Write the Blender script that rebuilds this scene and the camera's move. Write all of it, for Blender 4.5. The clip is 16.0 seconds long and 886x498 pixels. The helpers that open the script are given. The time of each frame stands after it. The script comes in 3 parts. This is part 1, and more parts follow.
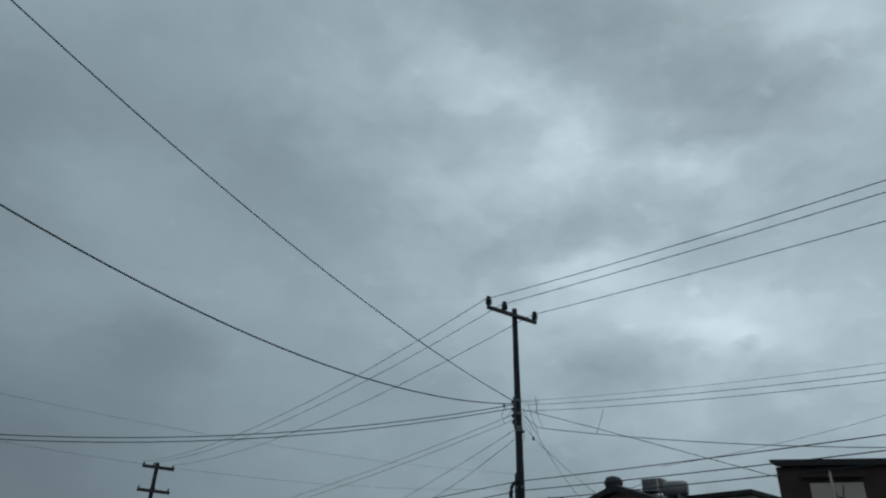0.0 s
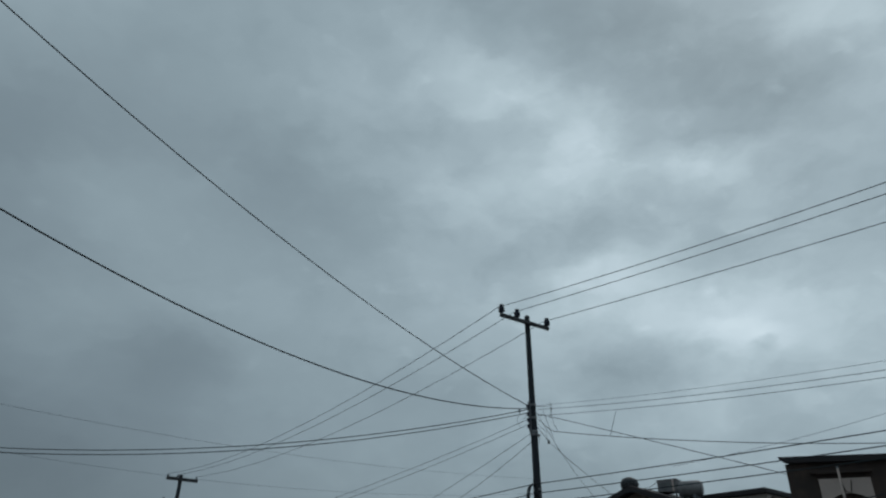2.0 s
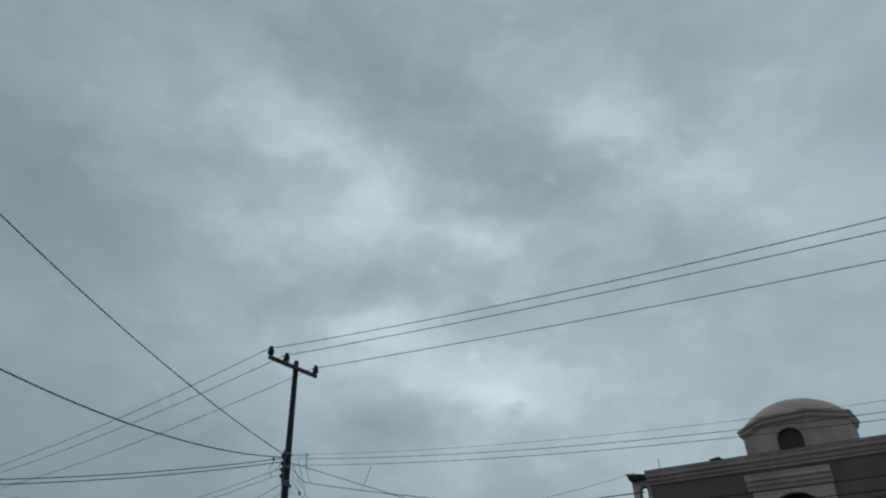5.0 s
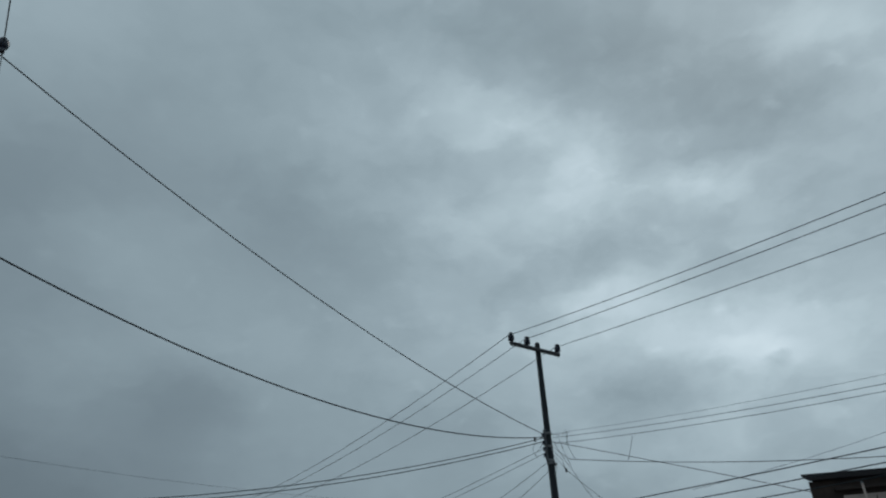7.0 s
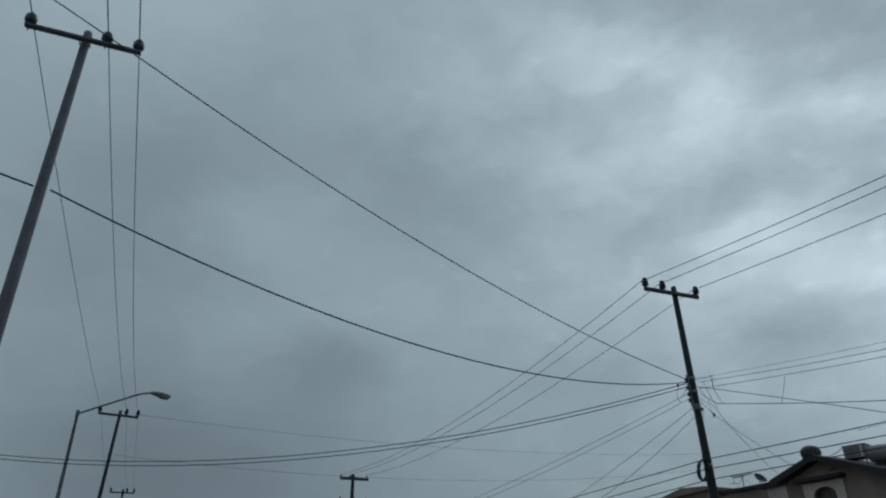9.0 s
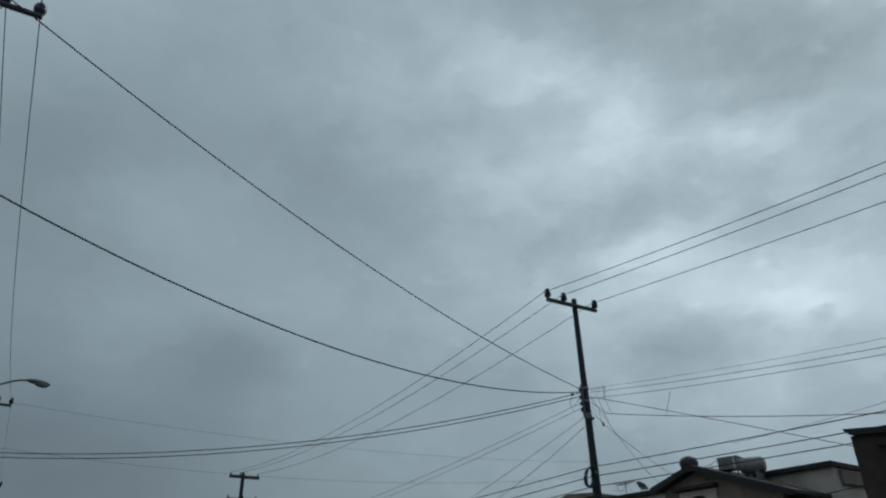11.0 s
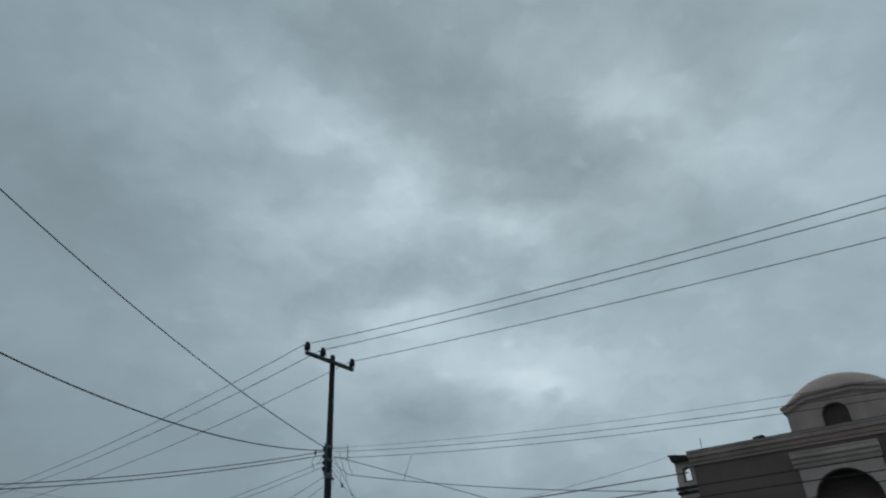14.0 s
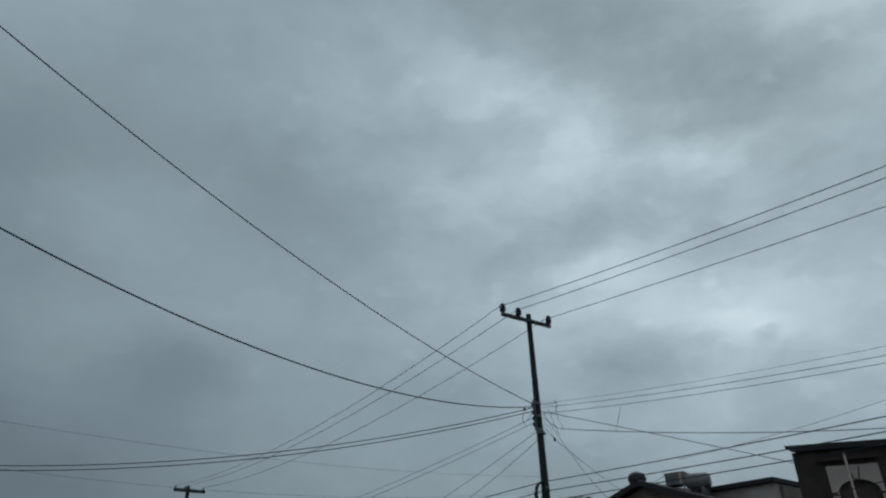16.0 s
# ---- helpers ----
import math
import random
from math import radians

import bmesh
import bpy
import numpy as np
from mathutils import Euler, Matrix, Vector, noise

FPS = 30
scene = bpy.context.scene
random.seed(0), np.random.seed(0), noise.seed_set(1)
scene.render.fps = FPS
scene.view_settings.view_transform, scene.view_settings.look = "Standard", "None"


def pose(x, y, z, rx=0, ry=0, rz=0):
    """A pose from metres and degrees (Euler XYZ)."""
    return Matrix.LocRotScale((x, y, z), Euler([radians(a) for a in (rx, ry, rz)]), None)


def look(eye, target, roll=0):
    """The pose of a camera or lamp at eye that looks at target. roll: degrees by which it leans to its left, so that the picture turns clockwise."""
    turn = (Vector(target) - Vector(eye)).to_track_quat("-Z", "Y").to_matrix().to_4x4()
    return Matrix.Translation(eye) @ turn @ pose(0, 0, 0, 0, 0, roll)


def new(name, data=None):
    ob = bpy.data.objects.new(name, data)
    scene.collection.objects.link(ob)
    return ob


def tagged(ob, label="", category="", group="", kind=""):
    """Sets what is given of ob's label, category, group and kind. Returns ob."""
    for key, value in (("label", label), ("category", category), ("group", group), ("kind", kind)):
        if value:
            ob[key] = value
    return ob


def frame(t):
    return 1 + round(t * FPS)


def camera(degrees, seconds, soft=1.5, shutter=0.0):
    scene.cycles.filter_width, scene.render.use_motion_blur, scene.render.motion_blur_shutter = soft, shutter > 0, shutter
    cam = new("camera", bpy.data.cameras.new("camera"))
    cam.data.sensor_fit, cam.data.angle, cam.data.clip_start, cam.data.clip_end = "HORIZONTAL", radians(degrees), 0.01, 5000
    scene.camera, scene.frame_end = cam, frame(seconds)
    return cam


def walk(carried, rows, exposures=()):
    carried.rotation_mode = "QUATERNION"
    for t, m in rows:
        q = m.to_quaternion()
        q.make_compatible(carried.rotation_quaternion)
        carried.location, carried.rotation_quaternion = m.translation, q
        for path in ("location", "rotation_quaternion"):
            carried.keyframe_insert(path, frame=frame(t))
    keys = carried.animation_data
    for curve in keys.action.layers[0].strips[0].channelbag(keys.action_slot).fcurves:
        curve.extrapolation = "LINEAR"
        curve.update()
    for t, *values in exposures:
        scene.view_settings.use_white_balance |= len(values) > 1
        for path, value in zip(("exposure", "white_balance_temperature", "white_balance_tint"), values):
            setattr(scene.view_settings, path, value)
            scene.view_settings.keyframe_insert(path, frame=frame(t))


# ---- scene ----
cam = camera(65.2, 16.0, soft=2.2)
EYE = (0.0, 0.0, 1.6)


def aim(yaw, pitch, lean, ahead=0.0):
    """Camera pose from its bearing (clockwise from +y), tilt above the horizon and lean to the right; ahead: metres along the bearing."""
    a = radians(yaw)
    return pose(EYE[0] + ahead * math.sin(a), EYE[1] + ahead * math.cos(a), EYE[2] + 0.3 * ahead, 90 + pitch, 0, -yaw) @ pose(0, 0, 0, 0, 0, -lean)


ROWS = [
    (0.0, -6.38, 28.0, -2.15, 0.62), (0.1, -7.05, 27.9, -1.6, 0.25), (0.3, -7.6, 27.78, -1.02, 0), (0.5, -7.68, 27.78, -0.91, 0), (1.0, -7.6, 27.91, -0.96, 0), (1.5, -7.58, 28.22, -1.2, 0),
    (2.0, -7.59, 28.52, -1.18, 0), (2.5, -7.61, 29.14, -1.3, 0), (3.0, -7.03, 29.46, -1.72, 0), (3.2, -4.1, 29.9, -1.85, 0), (3.5, 3.68, 30.66, -1.5, 0), (3.7, 7.26, 31.12, -1.0, 0),
    (4.1, 12.0, 31.7, -0.3, 0), (4.6, 14.0, 32.2, 0.5, 0), (5.2, 11.8, 32.6, 1.2, 0), (5.8, 6.23, 32.56, 1.94, 0), (6.0, 3.82, 32.29, 2.09, 0), (6.5, -2.4, 31.81, 1.64, 0),
    (7.0, -8.11, 31.09, 1.44, 0), (7.5, -13.05, 29.65, 0.17, 0), (8.0, -17.68, 28.36, 0.02, 0), (8.2, -18.67, 28.06, 0.39, 0), (9.2, -20.0, 27.5, 0.45, 0), (10.3, -17.61, 27.36, 0.33, 0),
    (10.5, -16.52, 27.37, 0.38, 0), (11.0, -11.55, 27.61, 0.5, 0), (11.5, -3.63, 27.7, 1.83, 0), (12.0, 2.3, 28.61, 1.08, 0), (12.5, 8.41, 29.85, 1.33, 0), (13.0, 12.71, 30.89, 1.33, 0),
    (13.25, 13.22, 31.22, 1.45, 0), (13.5, 12.34, 31.38, 1.83, 0), (14.0, 10.05, 31.69, 2.07, 0), (14.5, 5.34, 31.83, 2.21, 0), (15.0, 0.71, 32.02, 1.55, 0), (15.5, -3.64, 30.92, 1.43, 0),
    (16.0, -7.49, 28.64, 0.98, 0),
]
walk(cam, [(r[0], aim(*r[1:])) for r in ROWS], exposures=[(0.0, 0.13), (0.5, 0.15), (1.0, 0.10), (8.2, 0.10), (10.3, 0.21), (11.0, 0.19), (11.5, 0.12), (12.5, 0.07), (16.0, 0.07)])

# ---------------------------------------------------------------- sky and light
SUN_EL, SUN_AZ = 48.0, 25.0
world = bpy.data.worlds.new("overcast_sky")
scene.world = world
world.use_nodes = True


class Graph:
    """Short names for making and joining shader nodes."""

    def __init__(self, tree):
        self.tree = tree
        tree.nodes.clear()

    def node(self, kind, **values):
        n = self.tree.nodes.new(kind)
        for key, value in values.items():
            setattr(n, key, value)
        return n

    def put(self, socket, value):
        if isinstance(value, bpy.types.NodeSocket):
            self.tree.links.new(value, socket)
        else:
            socket.default_value = value

    def math(self, op, a, b=0.0, c=None):
        n = self.node("ShaderNodeMath", operation=op)
        self.put(n.inputs[0], a), self.put(n.inputs[1], b)
        if c is not None:
            self.put(n.inputs[2], c)
        return n.outputs[0]

    def vec(self, op, a, b=(0, 0, 0)):
        n = self.node("ShaderNodeVectorMath", operation=op)
        self.put(n.inputs[0], a), self.put(n.inputs[1], b)
        return n.outputs["Value"] if op in ("DISTANCE", "LENGTH", "DOT_PRODUCT") else n.outputs[0]

    def scaled(self, a, k):
        n = self.node("ShaderNodeVectorMath", operation="SCALE")
        self.put(n.inputs[0], a), self.put(n.inputs["Scale"], k)
        return n.outputs[0]

    def noise(self, coords, scale, detail=4.0, rough=0.5, what="Fac", distortion=0.0):
        n = self.node("ShaderNodeTexNoise")
        self.put(n.inputs["Vector"], coords)
        for key, value in (("Scale", scale), ("Detail", detail), ("Roughness", rough), ("Distortion", distortion)):
            n.inputs[key].default_value = value
        return n.outputs[what]

    def ramp(self, fac, stops, smooth=False):
        n = self.node("ShaderNodeValToRGB")
        n.color_ramp.interpolation = "B_SPLINE" if smooth else "LINEAR"
        while len(n.color_ramp.elements) < len(stops):
            n.color_ramp.elements.new(0.5)
        for el, (at, col) in zip(n.color_ramp.elements, stops):
            el.position, el.color = at, (*col, 1)
        self.put(n.inputs[0], fac)
        return n.outputs[0]

    def span(self, value, a, b, c, d, kind="SMOOTHSTEP"):
        n = self.node("ShaderNodeMapRange", interpolation_type=kind)
        for i, v in enumerate((value, a, b, c, d)):
            self.put(n.inputs[i], v)
        return n.outputs[0]

    def mix(self, fac, a, b, how="MIX"):
        n = self.node("ShaderNodeMix", data_type="RGBA", blend_type=how)
        self.put(n.inputs[0], fac), self.put(n.inputs[6], a), self.put(n.inputs[7], b)
        return n.outputs[2]


def bearing(az, el):
    a, e = radians(az), radians(el)
    return (math.sin(a) * math.cos(e), math.cos(a) * math.cos(e), math.sin(e))


# The cloud deck: bearing, elevation, reach (all in degrees) and how much lighter or darker than the mean.
LIGHTER = [
    (-20.1, 41.0, 5, 0.16), (-7.9, 42.8, 5, 0.10), (-1.6, 40.2, 3.5, 0.08), (5.9, 36.5, 3.5, 0.18), (2.2, 33.9, 3.5, 0.17), (-2.1, 32.1, 4, 0.18),
    (15.8, 32.7, 4.5, 0.15), (4.3, 25.6, 3, 0.20), (9.6, 23.0, 4, 0.13), (18.5, 22.0, 4, 0.15), (-35.1, 29.0, 4.5, 0.13), (-39.6, 28.8, 4, 0.08),
    (-36.1, 18.9, 4, 0.13), (-27.3, 24.7, 4.5, 0.10), (-14.4, 44.6, 4, 0.13), (-6.5, 43.6, 4, 0.08), (-0.2, 41.3, 3.5, 0.10), (29.8, 42.4, 4, 0.20),
    (37.8, 36.7, 4, 0.15), (44.1, 31.2, 4.5, 0.21), (46.5, 37.5, 3.5, 0.10), (8.1, 26.4, 2.5, 0.16), (14.5, 20.3, 3.5, 0.13), (30.8, 22.4, 6, 0.10),
]
DARKER = [
    (13.4, 38.6, 5, -0.12), (4.8, 45.4, 5, -0.09), (8.4, 18.6, 4, -0.38), (-4.6, 28.6, 4, -0.13), (-15.2, 27.6, 5, -0.08), (-24.2, 34.2, 6, -0.15),
    (-30.7, 18.3, 4, -0.30), (-47.9, 26.9, 9, -0.16), (-42.3, 9.4, 9, -0.25), (-21.5, 13.0, 8, -0.11), (-42.9, 35.6, 7, -0.07), (-8.3, 19.6, 6, -0.04),
    (-1.5, 17.0, 5, -0.05), (9.4, 44.6, 4, -0.12), (16.3, 43.1, 4, -0.13), (22.4, 37.7, 4.5, -0.20), (52.5, 35.2, 5, -0.18), (31.2, 31.4, 5, -0.05),
    (46.6, 24.4, 6, -0.05), (-1.3, 48.6, 4, -0.11), (40.6, 43.3, 5, -0.08), (-16.9, 30.9, 5, -0.13),
]

TUFTS = [
    (-2.5, 43.7, 4, 0.07), (-7.2, 40.2, 3.5, 0.06), (1.8, 40.4, 2, 0.09), (6.9, 37.1, 2.2, 0.06), (7.9, 35.0, 3, 0.05),
    (17.0, 33.1, 2.2, 0.13), (13.7, 34.5, 1.6, 0.10), (-4.5, 34.6, 3.5, 0.06), (4.4, 26.0, 1.6, 0.16), (17.0, 20.3, 2.2, 0.16),
    (19.8, 20.0, 1.6, 0.10), (30.7, 40.6, 3.5, 0.07), (39.1, 33.5, 3.5, 0.07),
    (6.4, 45.8, 3, -0.03), (13.3, 41.3, 3, -0.03), (19.3, 36.7, 3, -0.08), (25.1, 38.0, 3, -0.04), (3.2, 29.1, 3.2, -0.10),
    (9.6, 29.3, 2.4, -0.10), (-4.8, 28.1, 2.6, -0.05), (18.7, 19.4, 0.9, -0.20), (9.2, 19.1, 3, -0.08), (13.0, 18.4, 2.2, -0.07),
]
# clumps of the bright bank and the hollows between them
CLUMPS = [
    (22.3, 32.8, 2.5, 0.06),
    (-5.9, 43.6, 1.7, 0.04), (0.1, 41.0, 1.7, 0.04), (5.0, 37.3, 1.9, 0.059), (-2.0, 34.1, 2.1, 0.053), (2.5, 33.1, 1.7, 0.033), (15.6, 33.7, 1.7, 0.059),
    (29.8, 41.2, 2.7, 0.033), (33.3, 36.4, 2.3, 0.033), (42.6, 31.4, 1.4, 0.066), (-12.2, 45.1, 1.7, 0.026), (8.3, 41.9, 1.2, 0.033), (-8.7, 31.9, 1.9, 0.026),
    (11.0, 36.8, 1.4, -0.033), (14.2, 45.2, 2.7, -0.033), (20.8, 40.1, 3.1, -0.026), (7.4, 28.5, 3.1, -0.033), (-18.5, 35.2, 4.3, -0.02), (-2.4, 38.2, 3.2, 0.078),
]
BROAD = [(14, 13, 11, 0.06), (17, 22, 15, 0.20), (-38, 10, 20, -0.41), (-48, 30, 18, -0.27), (36, 24, 14, 0.14), (-12, 42, 14, -0.05), (2, 30, 14, 0.08)]
# Broad swells of the deck: bearing, elevation, lift.
LOW_SWELL = [
    (-50, 11, -0.11), (-38, 11, -0.14), (-27, 11, -0.06), (-15, 11, 0.02), (-4, 11, -0.15), (8, 11, -0.12), (19, 11, -0.13),
    (31, 11, 0.03), (-50, 20, 0.05), (-38, 20, 0.15), (-27, 20, 0.06), (-15, 20, -0.08), (8, 20, 0.10), (19, 20, 0.09),
    (54, 20, 0.03), (-37, 29, 0.05),
]
HIGH_SWELL = [
    (-11, 29, 0.11), (15, 29, -0.10), (28, 29, -0.09), (41, 29, -0.08), (54, 29, 0.10), (-50, 38, 0.02), (-35, 38, -0.02),
    (-20, 38, -0.02), (9, 38, 0.14), (24, 38, 0.02), (39, 38, 0.12), (54, 38, 0.08), (-50, 47, 0.14), (-33, 47, -0.04),
    (-15, 47, -0.08), (2, 47, 0.02), (37, 47, -0.04),
]
g = Graph(world.node_tree)
way = g.node("ShaderNodeTexCoord").outputs["Generated"]
flat_way = g.vec("MULTIPLY", way, (1.0, 1.0, 1.7))
warp1 = g.vec("SUBTRACT", g.noise(way, 4.0, 3.0, 0.5, "Color"), (0.5, 0.5, 0.5))
warp2 = g.vec("SUBTRACT", g.noise(flat_way, 16.0, 4.0, 0.55, "Color"), (0.5, 0.5, 0.5))
bent = g.vec("ADD", g.vec("ADD", way, g.scaled(warp1, 0.05)), g.scaled(warp2, 0.048))
layered = g.vec("MULTIPLY", bent, (1.0, 1.0, 1.7))
# the deck is smooth on one side of the sky and broken into billows on the other
broken = g.span(g.vec("DISTANCE", way, bearing(14, 32)), 0.15, 0.75, 1.0, 0.35)
puffs = g.span(g.noise(layered, 7.0, 6.0, 0.5), 0.38, 0.62, -0.08, 0.08)
wisps = g.span(g.noise(layered, 20.0, 4.0, 0.5), 0.33, 0.67, -0.03, 0.03)
cells = g.node("ShaderNodeTexVoronoi", feature="SMOOTH_F1")
g.put(cells.inputs["Vector"], layered)
cells.inputs["Scale"].default_value, cells.inputs["Smoothness"].default_value = 13.0, 0.75
cells.inputs["Detail"].default_value, cells.inputs["Roughness"].default_value = 2.0, 0.5
billows = g.span(cells.outputs["Distance"], 0.10, 0.60, 0.09, -0.09)
total = g.math("MULTIPLY", g.math("ADD", g.math("ADD", puffs, wisps), billows), broken)
for az, el, reach, lift in BROAD + [(a, e, 8, k) for a, e, k in LOW_SWELL + HIGH_SWELL]:
    away = g.vec("DISTANCE", bent, bearing(az, el))
    total = g.math("ADD", total, g.span(away, 0.0, radians(reach) * 1.7, lift, 0.0))
for az, el, reach, lift in LIGHTER + DARKER:
    x, y, z = bearing(az, el)
    away = g.vec("DISTANCE", layered, (x, y, z * 1.7))
    total = g.math("ADD", total, g.span(away, 0.0, radians(reach) * 2.1, lift * 0.78, 0.0))
# small crisp tufts, bright above and grey beneath
for az, el, reach, lift in TUFTS + CLUMPS:
    x, y, z = bearing(az, el)
    away = g.vec("DISTANCE", layered, (x, y, z * 1.7))
    total = g.math("ADD", total, g.span(away, radians(reach) * 0.55, radians(reach) * 1.7, lift, 0.0))
total = g.math("MULTIPLY_ADD", total, 0.5, 0.5)
deck = g.ramp(total, [(0.0, (0.105, 0.140, 0.164)), (0.25, (0.180, 0.236, 0.270)), (0.40, (0.242, 0.315, 0.354)), (0.525, (0.312, 0.398, 0.444)), (0.64, (0.400, 0.502, 0.552)), (0.76, (0.50, 0.61, 0.67)), (1.0, (0.68, 0.80, 0.86))])
height = g.node("ShaderNodeSeparateXYZ")
g.put(height.inputs[0], way)
low = g.span(height.outputs[2], 0.10, 0.25, 0.82, 1.0)
deck = g.mix(1.0, deck, low, "MULTIPLY")
sky = g.node("ShaderNodeTexSky", sky_type="NISHITA", sun_disc=False, sun_elevation=radians(SUN_EL), sun_rotation=radians(SUN_AZ))
clear = g.scaled(sky.outputs[0], 0.06)
back = g.node("ShaderNodeBackground")
g.put(back.inputs["Color"], g.mix(0.96, clear, deck))
back.inputs["Strength"].default_value = 1.0
g.put(g.node("ShaderNodeOutputWorld").inputs[0], back.outputs[0])

sun = new("sun", bpy.data.lights.new("sun", "SUN"))
sun.data.energy, sun.data.angle, sun.data.color = 0.5, radians(25), (1.0, 0.97, 0.93)
sun.matrix_world = look(tuple(60 * v for v in bearing(SUN_AZ, SUN_EL)), (0, 0, 0))


# ---------------------------------------------------------------- materials
def surface(name, base, rough=0.85, metal=0.0, vary=0.25, scale=1.0, bump=0.3, stain=0.35, grit=40.0, per_object=0.0):
    """A weathered matt surface: broad stains, fine grain and a light relief, in metres."""
    m = bpy.data.materials.new(name)
    m.use_nodes = True
    k = Graph(m.node_tree)
    at = k.node("ShaderNodeTexCoord").outputs["Object"]
    broad = k.noise(at, 0.9 * scale, 5.0, 0.6)
    fine = k.noise(at, grit * scale, 4.0, 0.65)
    drip = k.node("ShaderNodeMapping")
    k.put(drip.inputs[0], at)
    drip.inputs["Scale"].default_value = (3.5 * scale, 3.5 * scale, 0.35 * scale)
    streak = k.noise(drip.outputs[0], 1.6, 4.0, 0.6)
    dark = tuple(c * (1 - stain) for c in base)
    pale = tuple(min(1.0, c * (1 + vary)) for c in base)
    col = k.mix(k.span(broad, 0.35, 0.68, 0.0, 1.0), (*dark, 1), (*pale, 1))
    col = k.mix(k.span(streak, 0.48, 0.75, 0.0, 0.55), col, (*dark, 1))
    col = k.mix(k.span(fine, 0.3, 0.7, 0.0, 0.22), col, (*(c * 0.7 for c in base), 1))
    if per_object:
        info = k.node("ShaderNodeObjectInfo").outputs["Random"]
        col = k.mix(1.0, col, k.span(info, 0, 1, 1 - per_object, 1 + per_object, "LINEAR"), "MULTIPLY")
    out = k.node("ShaderNodeBsdfPrincipled")
    k.put(out.inputs["Base Color"], col)
    k.put(out.inputs["Roughness"], k.span(broad, 0.3, 0.7, max(0.05, rough - 0.1), min(1.0, rough + 0.08)))
    out.inputs["Metallic"].default_value = metal
    relief = k.node("ShaderNodeBump")
    relief.inputs["Strength"].default_value, relief.inputs["Distance"].default_value = bump, 0.01
    k.put(relief.inputs["Height"], k.math("ADD", fine, k.math("MULTIPLY", broad, 0.6)))
    k.put(out.inputs["Normal"], relief.outputs[0])
    k.put(k.node("ShaderNodeOutputMaterial").inputs[0], out.outputs[0])
    return m


NEW_POLE = surface("pale_pole_concrete", (0.105, 0.112, 0.135), 0.8, scale=1.6, stain=0.3)
# far darker than real concrete: the backlit look is put into the colour
CONCRETE_POLE = surface("backlit_pole_concrete", (0.016, 0.021, 0.028), 0.85, scale=1.6, stain=0.35)
STEEL = surface("galvanised_steel", (0.16, 0.17, 0.18), 0.55, 0.6, scale=3, bump=0.1)
DARK_STEEL = surface("dark_painted_steel", (0.035, 0.037, 0.042), 0.6, 0.3, scale=3, bump=0.1)
PORCELAIN = surface("blue_black_glaze", (0.012, 0.017, 0.038), 0.3, scale=3, bump=0.05)
RUBBER = surface("black_cable_sheath", (0.020, 0.028, 0.034), 0.9, scale=3, bump=0.05)
ALUMINIUM = surface("dull_bare_conductor", (0.12, 0.125, 0.13), 0.6, 0.5, scale=3, bump=0.05)
LAMP_GREY = surface("lamp_grey_paint", (0.13, 0.137, 0.145), 0.5, 0.2, scale=2, bump=0.1)
LENS = surface("frosted_lamp_lens", (0.14, 0.145, 0.15), 0.3, scale=2, bump=0.05)
TAUPE = surface("taupe_stucco", (0.176, 0.130, 0.117), 0.92, scale=0.8, stain=0.2, vary=0.12, grit=70)
DOME_STUCCO = surface("warm_grey_stucco", (0.42, 0.325, 0.295), 0.92, scale=0.9, stain=0.22, vary=0.12, grit=70)
STONE = surface("pale_cast_stone", (0.52, 0.425, 0.385), 0.88, scale=1.2, stain=0.22, vary=0.12, grit=60)
CREAM = surface("cream_plaster", (0.46, 0.385, 0.335), 0.92, scale=0.9, stain=0.18, vary=0.1, grit=70)
GREY_WALL = surface("grey_plaster", (0.42, 0.37, 0.345), 0.92, scale=0.9, stain=0.22, grit=70)
BEIGE = surface("dull_beige_plaster", (0.19, 0.15, 0.13), 0.92, scale=0.9, stain=0.25, grit=70)
UMBER = surface("dark_brown_stone_facing", (0.048, 0.033, 0.028), 0.9, scale=2.2, stain=0.45, vary=0.4, bump=0.8, grit=16)
ROOF_DARK = surface("dark_brown_roofing", (0.022, 0.019, 0.022), 0.85, scale=1.5, stain=0.4, bump=0.5)
MEMBRANE = surface("roof_membrane", (0.20, 0.19, 0.185), 0.9, scale=0.7)
BROWN_DOOR = surface("dull_brown_wood", (0.085, 0.056, 0.048), 0.8, scale=2)
FRAME = surface("dark_bronze_frame", (0.05, 0.04, 0.035), 0.5, 0.2, scale=3)
COOLER = surface("faded_cooler_sheet_metal", (0.22, 0.215, 0.22), 0.6, 0.3, scale=2, stain=0.35)
ASPHALT = surface("worn_asphalt", (0.05, 0.05, 0.052), 0.92, scale=0.5, bump=0.6, grit=120)
PAVING = surface("pavement_concrete", (0.27, 0.26, 0.25), 0.92, scale=0.6, bump=0.4)
EARTH = surface("dry_earth", (0.15, 0.13, 0.11), 0.95, scale=0.15, bump=0.6)


# ---------------------------------------------------------------- shaping
def part(name, bm, material, parent=None, label="", smooth=False):
    """Link a bmesh as one mesh object under a thing or under a part."""
    bmesh.ops.recalc_face_normals(bm, faces=bm.faces)
    me = bpy.data.meshes.new(name)
    bm.to_mesh(me)
    bm.free()
    me.materials.append(material)
    if smooth:
        me.polygons.foreach_set("use_smooth", [True] * len(me.polygons))
        me.set_sharp_from_angle(angle=radians(40))
    ob = new(name, me)
    ob.parent = parent
    if label:
        ob["label"] = label
    return ob


def base(name, m, label, category, group="", kind=""):
    ob = new(name)
    ob.empty_display_size = 0.3
    ob.matrix_world = m
    return tagged(ob, label, category, group, kind)


